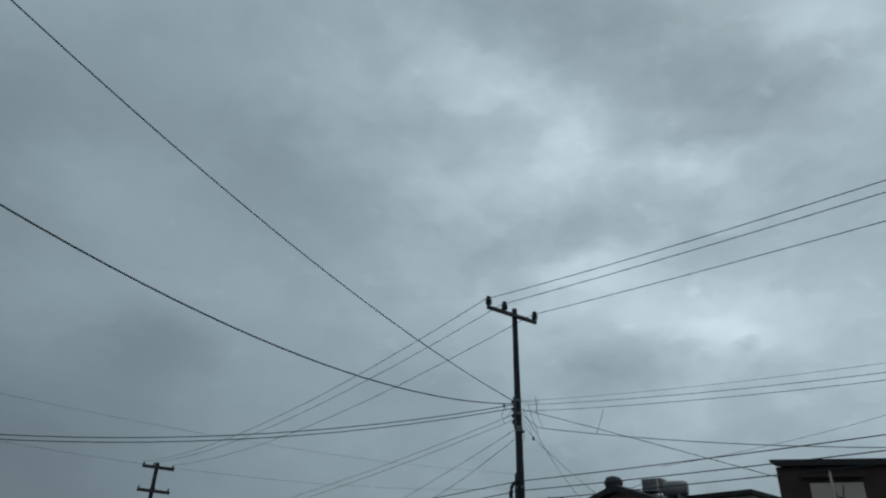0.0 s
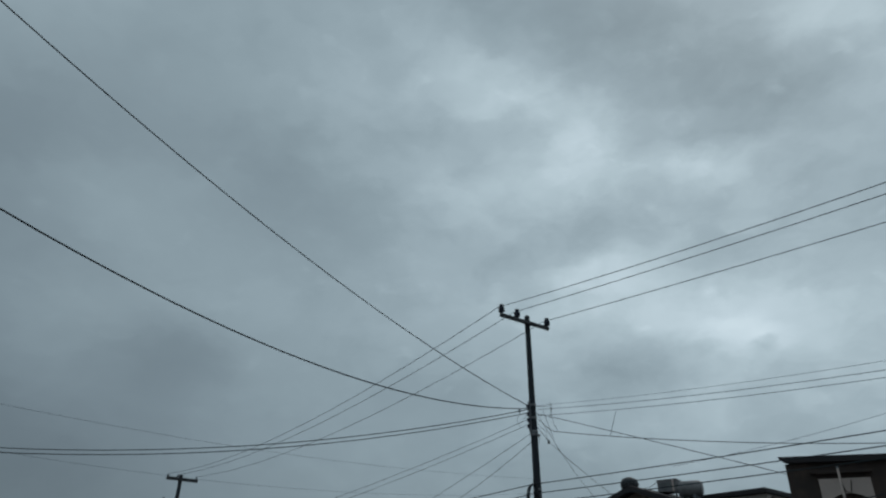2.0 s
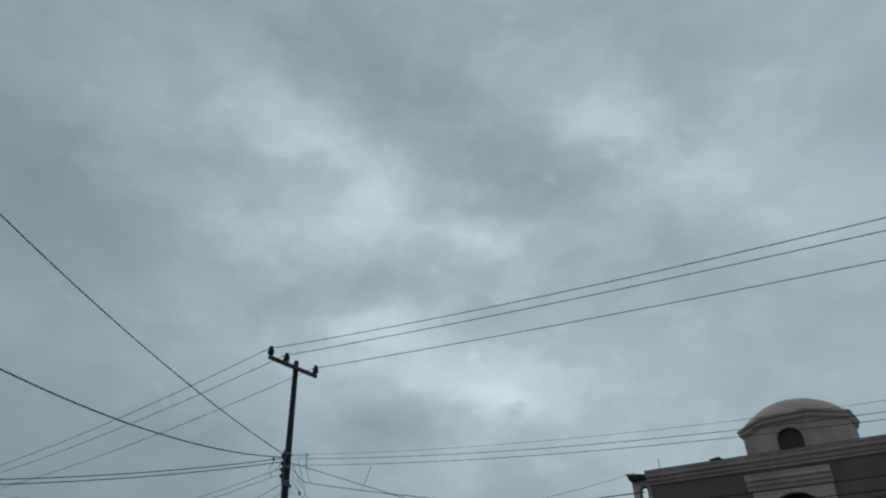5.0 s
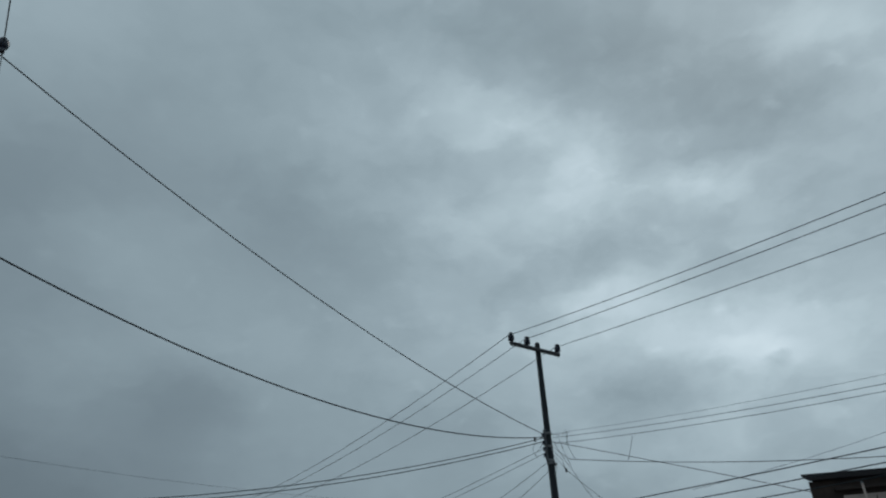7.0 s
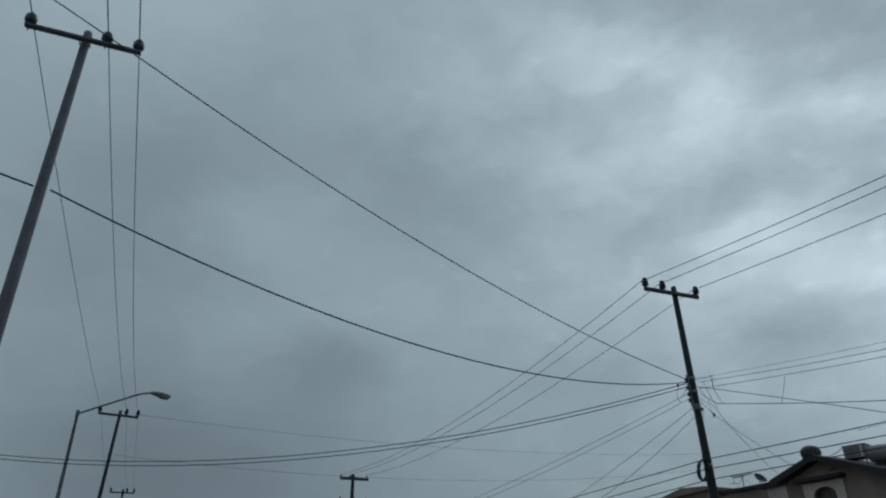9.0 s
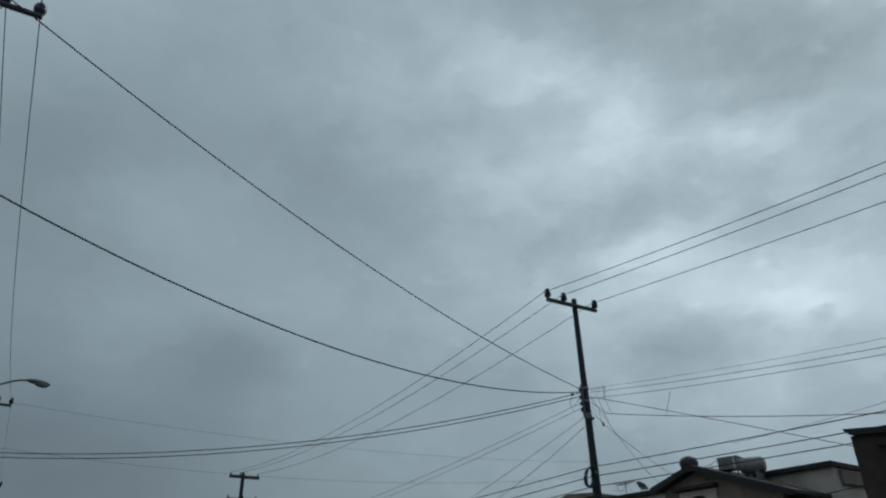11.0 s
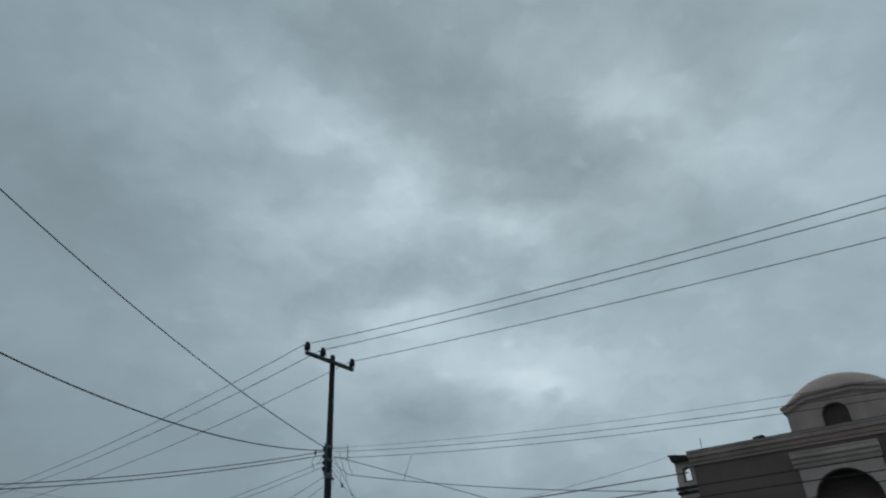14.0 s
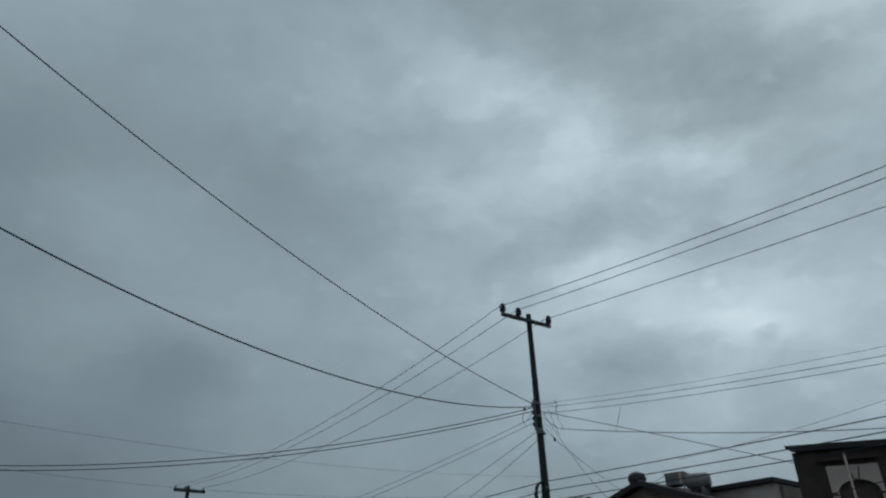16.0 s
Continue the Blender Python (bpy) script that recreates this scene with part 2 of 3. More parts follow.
def box(x0, x1, y0, y1, z0, z1, soft=0.0, bm=None):
    bm = bm or bmesh.new()
    made = bmesh.ops.create_cube(bm, size=1.0, matrix=Matrix.LocRotScale(((x0 + x1) / 2, (y0 + y1) / 2, (z0 + z1) / 2), None, (abs(x1 - x0), abs(y1 - y0), abs(z1 - z0))))
    if soft:
        edges = list({e for v in made["verts"] for e in v.link_edges})
        bmesh.ops.bevel(bm, geom=edges, offset=soft, segments=2, affect="EDGES")
    return bm


def prism(outline, a, b, axis="y", bm=None):
    """A flat outline of (u, w) pulled along an axis from a to b: u, w are x, z for axis y; y, z for axis x; x, y for axis z."""
    bm = bm or bmesh.new()

    def at(u, w, d):
        return {"y": (u, d, w), "x": (d, u, w), "z": (u, w, d)}[axis]

    one = [bm.verts.new(at(u, w, a)) for u, w in outline]
    two = [bm.verts.new(at(u, w, b)) for u, w in outline]
    bm.faces.new(one), bm.faces.new(list(reversed(two)))
    for i in range(len(outline)):
        j = (i + 1) % len(outline)
        bm.faces.new((one[i], two[i], two[j], one[j]))
    return bm


def lathe(profile, sides=20, m=None, bm=None):
    """A profile of (radius, height) turned about the z axis."""
    bm = bm or bmesh.new()
    rings = []
    for r, z in profile:
        ring = [bm.verts.new((max(r, 1e-4) * math.cos(2 * math.pi * i / sides), max(r, 1e-4) * math.sin(2 * math.pi * i / sides), z)) for i in range(sides)]
        rings.append(ring)
    for a, b in zip(rings, rings[1:]):
        for i in range(sides):
            bm.faces.new((a[i], a[(i + 1) % sides], b[(i + 1) % sides], b[i]))
    bm.faces.new(rings[0]), bm.faces.new(rings[-1])
    if m is not None:
        bmesh.ops.transform(bm, matrix=m, verts=[v for ring in rings for v in ring])
    return bm


def tube(path, radius, sides=6, bm=None):
    """A round bar along a path of points; radius may be one for each point."""
    bm = bm or bmesh.new()
    path = [Vector(p) for p in path]
    rings = []
    for i, p in enumerate(path):
        along = (path[min(i + 1, len(path) - 1)] - path[max(i - 1, 0)]).normalized()
        side = along.cross(Vector((0, 0, 1)) if abs(along.z) < 0.95 else Vector((1, 0, 0))).normalized()
        up = side.cross(along)
        r = radius[i] if isinstance(radius, (list, tuple)) else radius
        rings.append([bm.verts.new(p + r * (math.cos(2 * math.pi * k / sides) * side + math.sin(2 * math.pi * k / sides) * up)) for k in range(sides)])
    for a, b in zip(rings, rings[1:]):
        for k in range(sides):
            bm.faces.new((a[k], a[(k + 1) % sides], b[(k + 1) % sides], b[k]))
    bm.faces.new(rings[0]), bm.faces.new(rings[-1])
    return bm


def arch_points(cx, half, spring, rise, n=14):
    """Points over an arch from its left springing to its right one."""
    return [(cx - half * math.cos(math.pi * i / n), spring + rise * math.sin(math.pi * i / n)) for i in range(n + 1)]


def arched_wall(x0, x1, z0, z1, cx, half, sill, spring, rise, y0, y1):
    """A wall slab with an arched opening through it."""
    bm = box(x0, cx - half, y0, y1, z0, z1)
    box(cx + half, x1, y0, y1, z0, z1, bm=bm)
    if sill > z0:
        box(cx - half, cx + half, y0, y1, z0, sill, bm=bm)
    pts = arch_points(cx, half, spring, rise)
    for (xa, za), (xb, zb) in zip(pts, pts[1:]):
        prism([(xa, za), (xb, zb), (xb, z1), (xa, z1)], y0, y1, bm=bm)
    bmesh.ops.remove_doubles(bm, verts=bm.verts, dist=0.0005)
    return bm


def arch_pane(cx, half, sill, spring, rise, y0, y1):
    return prism([(cx - half, sill), (cx + half, sill)] + list(reversed(arch_points(cx, half, spring, rise))), y0, y1)


# ---------------------------------------------------------------- ground
STREET = 42.5  # the street runs off to bearing -42.5
street = pose(0, 0, 0, 0, 0, STREET)  # local y runs along the street, local x across it to the far side


def flat(name, x0, x1, y0, y1, z0, z1, material, label, category):
    ob = part(name, box(x0, x1, y0, y1, z0, z1), material)
    ob.matrix_world = street
    return tagged(ob, label, category, kind="structure")


bm = bmesh.new()
bmesh.ops.create_grid(bm, x_segments=24, y_segments=24, size=2500)
ground = part("ground", bm, EARTH)
ground.location.z = -0.16
tagged(ground, "flat dry earth reaching to the horizon", "ground", kind="structure")
flat("road", -1.2, 13.0, -150, 200, -0.3, -0.01, ASPHALT, "wide worn asphalt street between two kerbs", "road")
flat("pavement_near", -3.4, -1.2, -150, 200, -0.3, 0.14, PAVING, "concrete pavement beside the street", "pavement")
flat("pavement_far", 13.0, 15.2, -150, 200, -0.3, 0.14, PAVING, "concrete pavement in front of the houses", "pavement")


# ---------------------------------------------------------------- poles
def insulator(parent, x, y, z, size=1.0, ball=False):
    shape = [(0.045, 0.0), (0.06, 0.025), (0.08, 0.05), (0.088, 0.08), (0.088, 0.13), (0.078, 0.165), (0.055, 0.185), (0.05, 0.20), (0.02, 0.205)] if ball else [(0.03, 0.0), (0.03, 0.05), (0.075, 0.06), (0.085, 0.10), (0.06, 0.12), (0.08, 0.14), (0.078, 0.18), (0.045, 0.20), (0.055, 0.225), (0.05, 0.26), (0.02, 0.275)]
    ob = part("insulator", lathe([(r * size, h * size) for r, h in shape], 14), PORCELAIN, parent, "dark glazed porcelain insulator", smooth=True)
    ob.location = (x, y, z)
    ring = 0.19 if ball else 0.245
    part("tie_wire", tube([(0.056 * math.cos(t) * size, 0.056 * math.sin(t) * size, (ring + 0.008 * math.sin(3 * t)) * size) for t in [2 * math.pi * i / 12 for i in range(13)]], 0.005, 4), ALUMINIUM, ob)
    pin = part("pin", tube([(0, 0, -0.12), (0, 0, 0.02)], 0.012, 6), STEEL, ob)
    return ob


def crossarm(parent, z, x0, x1, offsets, size=1.0, thick=0.05, steel=None, ball=False, r=0.09):
    arm = part("crossarm", box(x0, x1, -0.20, -0.10, z - thick, z + thick, 0.008), steel or DARK_STEEL, parent, "dark steel channel crossarm")
    for x in offsets:
        insulator(parent, x, -0.15, z + thick - (0.0 if ball else 0.02), size, ball)
    part("u_bolt", tube([(-r - 0.012, -0.11, z), (-r - 0.012, 0.02, z), (-0.7 * r, r * 0.8, z), (0, r + 0.012, z), (0.7 * r, r * 0.8, z), (r + 0.012, 0.02, z), (r + 0.012, -0.11, z)], 0.010, 6), STEEL, parent)
    return arm


def utility_pole(m, label, top=10.32, arms=((10.05, -1.10, 0.88, (-1.05, -0.42, 0.83)),), r0=0.078, taper=0.0058, thick=0.05, group="street poles", shaft_material=None, steel=None, ball=False, pin_size=1.0):
    pole = base("utility_pole", m, label, "utility pole", group)
    r = lambda z: r0 + (top - z) * taper
    shaft = part("shaft", lathe([(r(z), z) for z in (-0.1, 2.0, 4.0, 6.0, 8.0, 9.5)] + [(r0 + 0.003, top - 0.03), (r0 - 0.012, top)], 22), shaft_material or CONCRETE_POLE, pole, "tapered concrete shaft", smooth=True)
    for z, x0, x1, offsets in arms:
        crossarm(pole, z, x0, x1, offsets, pin_size * (1.05 if ball else 1.2), thick, steel, ball, r(z))
    return pole


MAIN, NEAR, SECOND, THIRD, FAR = (0.0, 20.5), (-8.43, 6.02), (-26.2, 26.05), (-43.8, 45.5), (-23.9, 46.4)
OVER = Vector((math.cos(radians(STREET)), math.sin(radians(STREET)), 0))
NEXT_RIGHT = (26.75, -3.6)
NEXT_BACK = (10.3, -13.4)


def stand(at, lean=0.0, towards=0.0):
    """A pole's place, its crossarm over the street. A leaning pole keeps its top at the place: its head tips by lean degrees to that bearing."""
    way_out = Vector((math.sin(radians(towards)), math.cos(radians(towards)), 0))
    tip = Matrix.Rotation(radians(lean), 4, Vector((0, 0, 1)).cross(way_out))
    return Matrix.Translation(Vector((at[0], at[1], 0)) - way_out * math.tan(radians(lean)) * 10.2) @ tip @ pose(0, 0, 0, 0, 0, STREET)


main_pole = utility_pole(stand(MAIN, 1.0, -90), "concrete utility pole, coloured dark as if backlit, carrying many service cables", top=10.28, arms=((9.975, -1.225, 0.755, (-1.175, -0.545, 0.705)),))
near_pole = utility_pole(stand(NEAR), "tall concrete utility pole with a steel crossarm", top=10.17, arms=((9.885, -0.86, 0.86, (-0.8, 0.32, 0.8)),), r0=0.063, taper=0.0042, thick=0.027, shaft_material=NEW_POLE, steel=NEW_POLE, ball=True)
utility_pole(stand(SECOND, 2.0, 45), "concrete utility pole down the street", arms=((10.05, -0.95, 0.85, (-0.9, 0.28, 0.8)),), r0=0.07, taper=0.0035)
utility_pole(stand(THIRD), "distant concrete utility pole down the street", arms=((10.05, -0.95, 0.85, (-0.9, 0.28, 0.8)),))
utility_pole(stand(FAR), "distant utility pole with two crossarms", arms=((10.0, -0.98, 1.12, (-0.9, -0.25, 1.0)), (8.5, -0.98, 1.12, (-0.9, 0.1, 1.0))), r0=0.12, thick=0.1, pin_size=0.6)
utility_pole(stand(NEXT_RIGHT), "concrete utility pole further along the houses", top=9.6, arms=((9.2, -1.22, 0.85, (-1.175, -0.545, 0.705)),))
utility_pole(stand(NEXT_BACK), "concrete utility pole on the near pavement", arms=((10.02, -0.86, 0.86, (-0.8, 0.25, 0.8)),))

# the cable rack, bands and coil on the main pole
rack = part("cable_rack", box(-0.16, -0.10, -0.04, 0.04, 6.6, 7.5, 0.01), STEEL, main_pole, "galvanised rack with four spool insulators")
for z in (7.33, 7.11, 6.93, 6.75):
    ob = part("spool_insulator", lathe([(0.03, -0.05), (0.05, -0.045), (0.05, -0.02), (0.03, 0.0), (0.05, 0.02), (0.05, 0.045), (0.03, 0.05)], 12), PORCELAIN, rack, "dark porcelain spool", smooth=True)
    ob.location = (-0.19, 0, z)
for z in (7.4, 7.02, 6.62, 6.54, 5.0):
    part("steel_band", lathe([(0.110, z - 0.035), (0.118, z - 0.03), (0.118, z + 0.03), (0.110, z + 0.035)], 18), STEEL, main_pole, smooth=True)
part("bracket", box(0.1, 0.22, -0.03, 0.03, 6.50, 6.58, 0.01), STEEL, main_pole)
coil = bmesh.new()
for k in range(4):
    tube([(-0.31 - 0.012 * k + 0.06 * math.sin(a) + 0.15 * math.cos(a), -0.16 + 0.02 * k, 4.84 + (0.29 - 0.012 * k) * math.sin(a)) for a in [2 * math.pi * i / 24 for i in range(25)]], 0.018, 6, bm=coil)
part("cable_coil", coil, RUBBER, main_pole, "coil of spare black cable", smooth=True)


# ---------------------------------------------------------------- street lamp
def street_lamp(at, reach, rise):
    lamp = base("street_lamp", pose(at[0], at[1], 0.0, 0, 0, STREET), "grey steel street lamp with a curved arm", "street lamp")
    part("post", lathe([(0.09, -0.1), (0.085, 0.4), (0.065, 4), (0.045, 7.25), (0.06, 7.27), (0.06, 7.43), (0.03, 7.46)], 14), LAMP_GREY, lamp, smooth=True)
    n = 10
    arm = [(reach * 0.80 * i / n, 0, 7.33 + rise * (1.12 * i / n if i < 7 else 1.12 * 0.7 + 0.22 * math.sin(0.5 * math.pi * (i / n - 0.7) / 0.3))) for i in range(n + 1)]
    part("arm", tube(arm, 0.032, 8), LAMP_GREY, lamp, smooth=True)
    x, z = arm[-1][0], arm[-1][2]
    bm = bmesh.new()
    bmesh.ops.create_uvsphere(bm, u_segments=18, v_segments=10, radius=0.5)
    bmesh.ops.transform(bm, matrix=Matrix.LocRotScale((x + 0.32, 0, z - 0.02), Euler((0, radians(6), 0)), (0.72, 0.26, 0.17)), verts=bm.verts)
    head = part("lamp_head", bm, LAMP_GREY, lamp, "long oval lamp housing", smooth=True)
    bm = bmesh.new()
    bmesh.ops.create_uvsphere(bm, u_segments=16, v_segments=8, radius=0.5)
    bmesh.ops.transform(bm, matrix=Matrix.LocRotScale((x + 0.42, 0, z - 0.09), Euler((0, radians(6), 0)), (0.42, 0.24, 0.16)), verts=bm.verts)
    part("lens", bm, LENS, head, "frosted glass lens", smooth=True)
    return lamp


street_lamp((-18.8, 16.93), 2.58, 0.88)


# ---------------------------------------------------------------- overhead wires
def over(p, k, z):
    """A point k metres across the street from p, at height z."""
    return (p[0] + OVER.x * k, p[1] + OVER.y * k, z)


def cable(a, b, sag, radius=0.011, label="black service cable slung between two supports", group="", material=None, name="overhead_cable", n=28):
    a, b = Vector(a), Vector(b)
    mid = (a + b) / 2
    pts = [a.lerp(b, i / n) - Vector((0, 0, 4 * sag * (i / n) * (1 - i / n))) - mid for i in range(n + 1)]
    ob = part(name, tube(pts, radius, 6), material or RUBBER, None, smooth=True)
    ob.location = mid
    return tagged(ob, label, "cable", group)


BARE = "thin bare power line strung between pole tops"
END_RIGHT = (NEXT_RIGHT[0], NEXT_RIGHT[1])
for a, b, sag_far, sag_right, end in ((-1.175, -0.95, 0.95, 0.78, 9.90), (-0.545, -0.3, 0.88, 0.50, 9.40), (0.705, 0.95, 0.90, 0.39, 9.06)):
    cable(over(MAIN, a, 10.27), over(FAR, b + 0.05, 10.3), sag_far, 0.0095, BARE, "power lines", RUBBER, "power_line")
    cable(over(MAIN, a, 10.27), over(END_RIGHT, a, end), sag_right, 0.0100, BARE, "power lines", RUBBER, "power_line")
for a, b, sag, sag_back in ((-0.8, -0.9, 0.25, 0.5), (0.32, 0.28, 0.65, 0.9), (0.8, 0.8, 0.85, 1.35)):
    cable(over(NEAR, a, 10.09), over(SECOND, b, 10.32), sag, 0.0075, BARE, "power lines", RUBBER, "power_line")
    cable(over(SECOND, b, 10.32), over(THIRD, b, 10.32), 0.5, 0.005, BARE, "power lines", RUBBER, "power_line")
    cable(over(NEAR, a, 10.09), over(NEXT_BACK, a, 10.32), sag_back, 0.0095, BARE, "power lines", RUBBER, "power_line")

# cables that cross the street between the near pole and the main pole
cable((-0.05, 20.42, 7.36), over(NEAR, 0.86, 9.89), 0.50, 0.0115, "black cable rising across the street to a crossarm", "street crossing cables")
cable(over(NEAR, 0.86, 9.89), (-12.3, -13.0, 10.0), 0.0, 0.010, "black cable running on from a crossarm", "street crossing cables")
cable((-0.04, 20.42, 7.29), (-8.36, 6.12, 7.12), 0.98, 0.014, "thick black cable sagging across the street", "street crossing cables")
cable((-8.5, 5.95, 7.12), (-12.3, -13.0, 7.0), 0.5, 0.014, "thick black cable running on from a pole", "street crossing cables")
cable((-0.08, 20.42, 7.26), (-26.49, 14.08, 7.0), 1.60, 0.012, "black twisted service cable over the street", "street crossing cables")
cable((-0.08, 20.42, 7.16), (-26.49, 14.08, 6.9), 1.62, 0.012, "black twisted service cable over the street", "street crossing cables")

# low-voltage lines along the houses
LOW = "thin low-voltage line along the row of houses"
for z, end, sag in ((7.0, 6.0, 0.55), (6.85, 5.85, 0.62)):
    cable((-0.03, 20.45, z), (FAR[0] + 0.1, FAR[1] - 0.1, end), sag, 0.0065, LOW, "low-voltage lines")
for z, end, sag, r in ((7.37, 7.45, 1.28, 0.004), (7.25, 7.2, 1.32, 0.0065), (7.07, 7.0, 1.27, 0.0065)):
    cable((0.2, 20.4, z), (END_RIGHT[0] - 0.1, END_RIGHT[1] + 0.1, end), sag, r, LOW, "low-voltage lines")
cable((0.0, 20.45, 6.58), (-9.19, 36.87, 5.15), 0.15, 0.007, "thin drop cable to a low house", "drop cables")
cable((0.02, 20.45, 6.35), (-9.19, 36.87, 5.05), 0.62, 0.007, "thin drop cable to a low house", "drop cables")

# telephone cables low on the pole
TURRET_SIDE = (7.42, 13.68, 5.05)  # the uppermost cable ends on the turret
for z, end, sag, left in ((5.12, None, 0.03, 0.15), (4.87, 5.54, 0.36, 0.25), (4.60, 4.88, 0.17, 0.30)):
    cable((0.0, 20.32, z), (END_RIGHT[0] - 0.15, END_RIGHT[1] + 0.1, end) if end else TURRET_SIDE, sag, 0.012, "thick black telephone cable low on the poles", "telephone cables")
    cable((0.0, 20.32, z), (FAR[0] + 0.1, FAR[1] - 0.1, z - 0.1), left, 0.012, "thick black telephone cable low on the poles", "telephone cables")

cable((0.05, 20.32, 3.06), (END_RIGHT[0] - 0.15, END_RIGHT[1] + 0.1, 6.56), 0.0, 0.011, "thick black telephone cable low on the poles", "telephone cables")

# drops to the houses
cable((0.63, 20.39, 6.6), (9.05, 16.86, 5.4), 0.15, 0.010, "black drop cable to the domed house", "drop cables")
cable((0.2, 20.4, 6.95), (0.63, 20.39, 6.6), 0.02, 0.008, "short cable lead beside a pole", "drop cables")
cable((0.12, 20.4, 7.14), (6.0, 17.35, 4.75), -0.02, 0.009, "black drop cable to the dark stone house", "drop cables")
cable((0.2, 20.4, 7.1), (2.43, 27.39, 5.62), 0.2, 0.007, "thin drop cable to the gabled house", "drop cables")
cable((0.46, 20.39, 6.32), (3.06, 28.34, 6.02), 0.05, 0.007, "thin drop cable to the gabled house", "drop cables")
cable((0.15, 20.4, 6.75), (0.46, 20.39, 6.32), 0.0, 0.007, "short cable lead beside a pole", "drop cables")
cable((3.2, 17.1, 4.95), (9.0, 17.0, 6.36), 0.1, 0.0045, "thin drop cable to a turret roof", "drop cables")
cable((2.93, 17.7, 4.72), (3.40, 23.6, 5.55), 0.05, 0.007, "thin drop cable to the gabled house", "drop cables")
# short jumpers between the lines beside the pole
for a, b in (((0.55, 20.0, 7.36), (0.60, 20.3, 6.95)), ((0.60, 20.3, 6.95), (0.75, 20.3, 6.58)), ((2.20, 18.4, 6.61), (2.05, 18.9, 6.10)), ((0.35, 20.3, 7.2), (0.62, 20.4, 6.4)), ((-0.30, 20.35, 7.22), (-0.42, 20.3, 6.95)), ((-0.42, 20.3, 6.95), (-0.33, 20.4, 6.72)), ((0.12, 20.4, 7.35), (0.62, 20.1, 7.30)), ((0.62, 20.1, 7.30), (0.55, 20.2, 6.98)), ((0.14, 20.4, 6.9), (0.40, 20.4, 6.62)), ((0.40, 20.4, 6.62), (0.44, 20.4, 6.34)), ((-0.14, 20.4, 7.1), (-0.30, 20.35, 6.86)), ((0.1, 20.4, 6.7), (0.22, 20.4, 6.35)), ((0.22, 20.4, 6.35), (0.12, 20.4, 6.15))):
    cable(a, b, 0.03, 0.006, "short jumper wire between overhead lines", "jumper wires", n=8)
# lines far beyond
cable((-25.6, 26.7, 10.2), (0.0, 52.0, 11.0), 0.65, 0.006, "faint distant line beyond the houses", "distant lines")
cable((-26.1, 26.1, 8.2), (0.0, 52.0, 10.0), 0.95, 0.006, "faint distant line beyond the houses", "distant lines")
utility_pole(stand((0.0, 52.0)), "distant bare utility pole beyond the houses", top=11.05, arms=(), r0=0.06)
utility_pole(stand((-26.49, 14.08)), "concrete utility pole in a side street", arms=())
utility_pole(stand((-12.3, -13.0)), "concrete utility pole in a side street", arms=())
for place, size in (((0.47, 20.38, 6.30), 0.03), ((-0.34, 20.39, 7.22), 0.025)):
    clamp = part("cable_clamp", lathe([(size * 0.4, -size * 2), (size, -size * 1.4), (size, size * 1.4), (size * 0.4, size * 2)], 10), RUBBER, None, smooth=True)
    clamp.location = place
    tagged(clamp, "small dark clamp on an overhead cable", "cable clamp", "cable clamps")

# ---------------------------------------------------------------- houses
ROW = 43.5  # bearing of the normal of the house fronts


def front(distance, az=ROW):
    """A frame on a house front: x runs along it, y into the house, z up."""
    a = radians(az)
    return pose(distance * math.sin(a), distance * math.cos(a), 0.14, 0, 0, -az)


def shell(house, x0, x1, depth, top, material, t=0.2, y0=0.0):
    """The side and back walls and the roof slab of a house."""
    part("side_wall", box(x0, x0 + t, y0 + t, depth, 0, top), material, house)
    part("side_wall", box(x1 - t, x1, y0 + t, depth, 0, top), material, house)
    part("back_wall", box(x0 + t, x1 - t, depth - t, depth, 0, top), material, house)
    part("floor_slab", box(x0 + t, x1 - t, y0 + t, depth - t, 2.7, 2.9), material, house)


# the domed house
dz = -0.14
domed = base("domed_house", front(18.5), "taupe stucco house with a dome, cornice and arched window", "house")
X0, X1, DEEP = -4.80, 7.5, 9.0
WALL_TOP = 5.98 + dz
ARCH = dict(cx=-1.53, half=0.70, sill=3.35 + dz, spring=4.69 + dz, rise=0.69)
part("front_wall", arched_wall(X0, X1, 0, WALL_TOP, ARCH["cx"], ARCH["half"], ARCH["sill"], ARCH["spring"], ARCH["rise"], 0, 0.22), TAUPE, domed)
shell(domed, X0, X1, DEEP, WALL_TOP, TAUPE, 0.22)
part("roof_slab", box(X0 + 0.1, X1 - 0.1, 0.1, DEEP, WALL_TOP - 0.12, WALL_TOP + 0.12), MEMBRANE, domed)
profile = [(0.0, 5.98), (-0.05, 5.98), (-0.06, 6.03), (-0.10, 6.06), (-0.12, 6.13), (-0.17, 6.16), (-0.18, 6.25), (-0.20, 6.26), (-0.20, 6.30), (0.22, 6.30), (0.22, 5.98)]
part("cornice", prism([(y, z + dz) for y, z in profile], X0 - 0.06, X1, "x"), DOME_STUCCO, domed, "moulded stucco cornice")
part("flashing", box(X0 - 0.07, X1, -0.21, 0.23, 6.30 + dz, 6.32 + dz, 0.004), STEEL, domed, "weathered metal roof edge")
niche = part("niche_back", box(-2.42, -0.60, 0.62, 0.67, 2.9, 5.6), TAUPE, domed, "shaded stucco back of the window niche")
part("niche_side", box(-2.42, -2.26, 0.22, 0.62, 2.9, 5.6), TAUPE, niche)
part("niche_side", box(-0.80, -0.60, 0.22, 0.62, 2.9, 5.6), TAUPE, niche)
part("niche_rail", tube([(-2.26, 0.4, 4.0), (-0.80, 0.4, 4.0)], 0.025, 8), DARK_STEEL, niche)
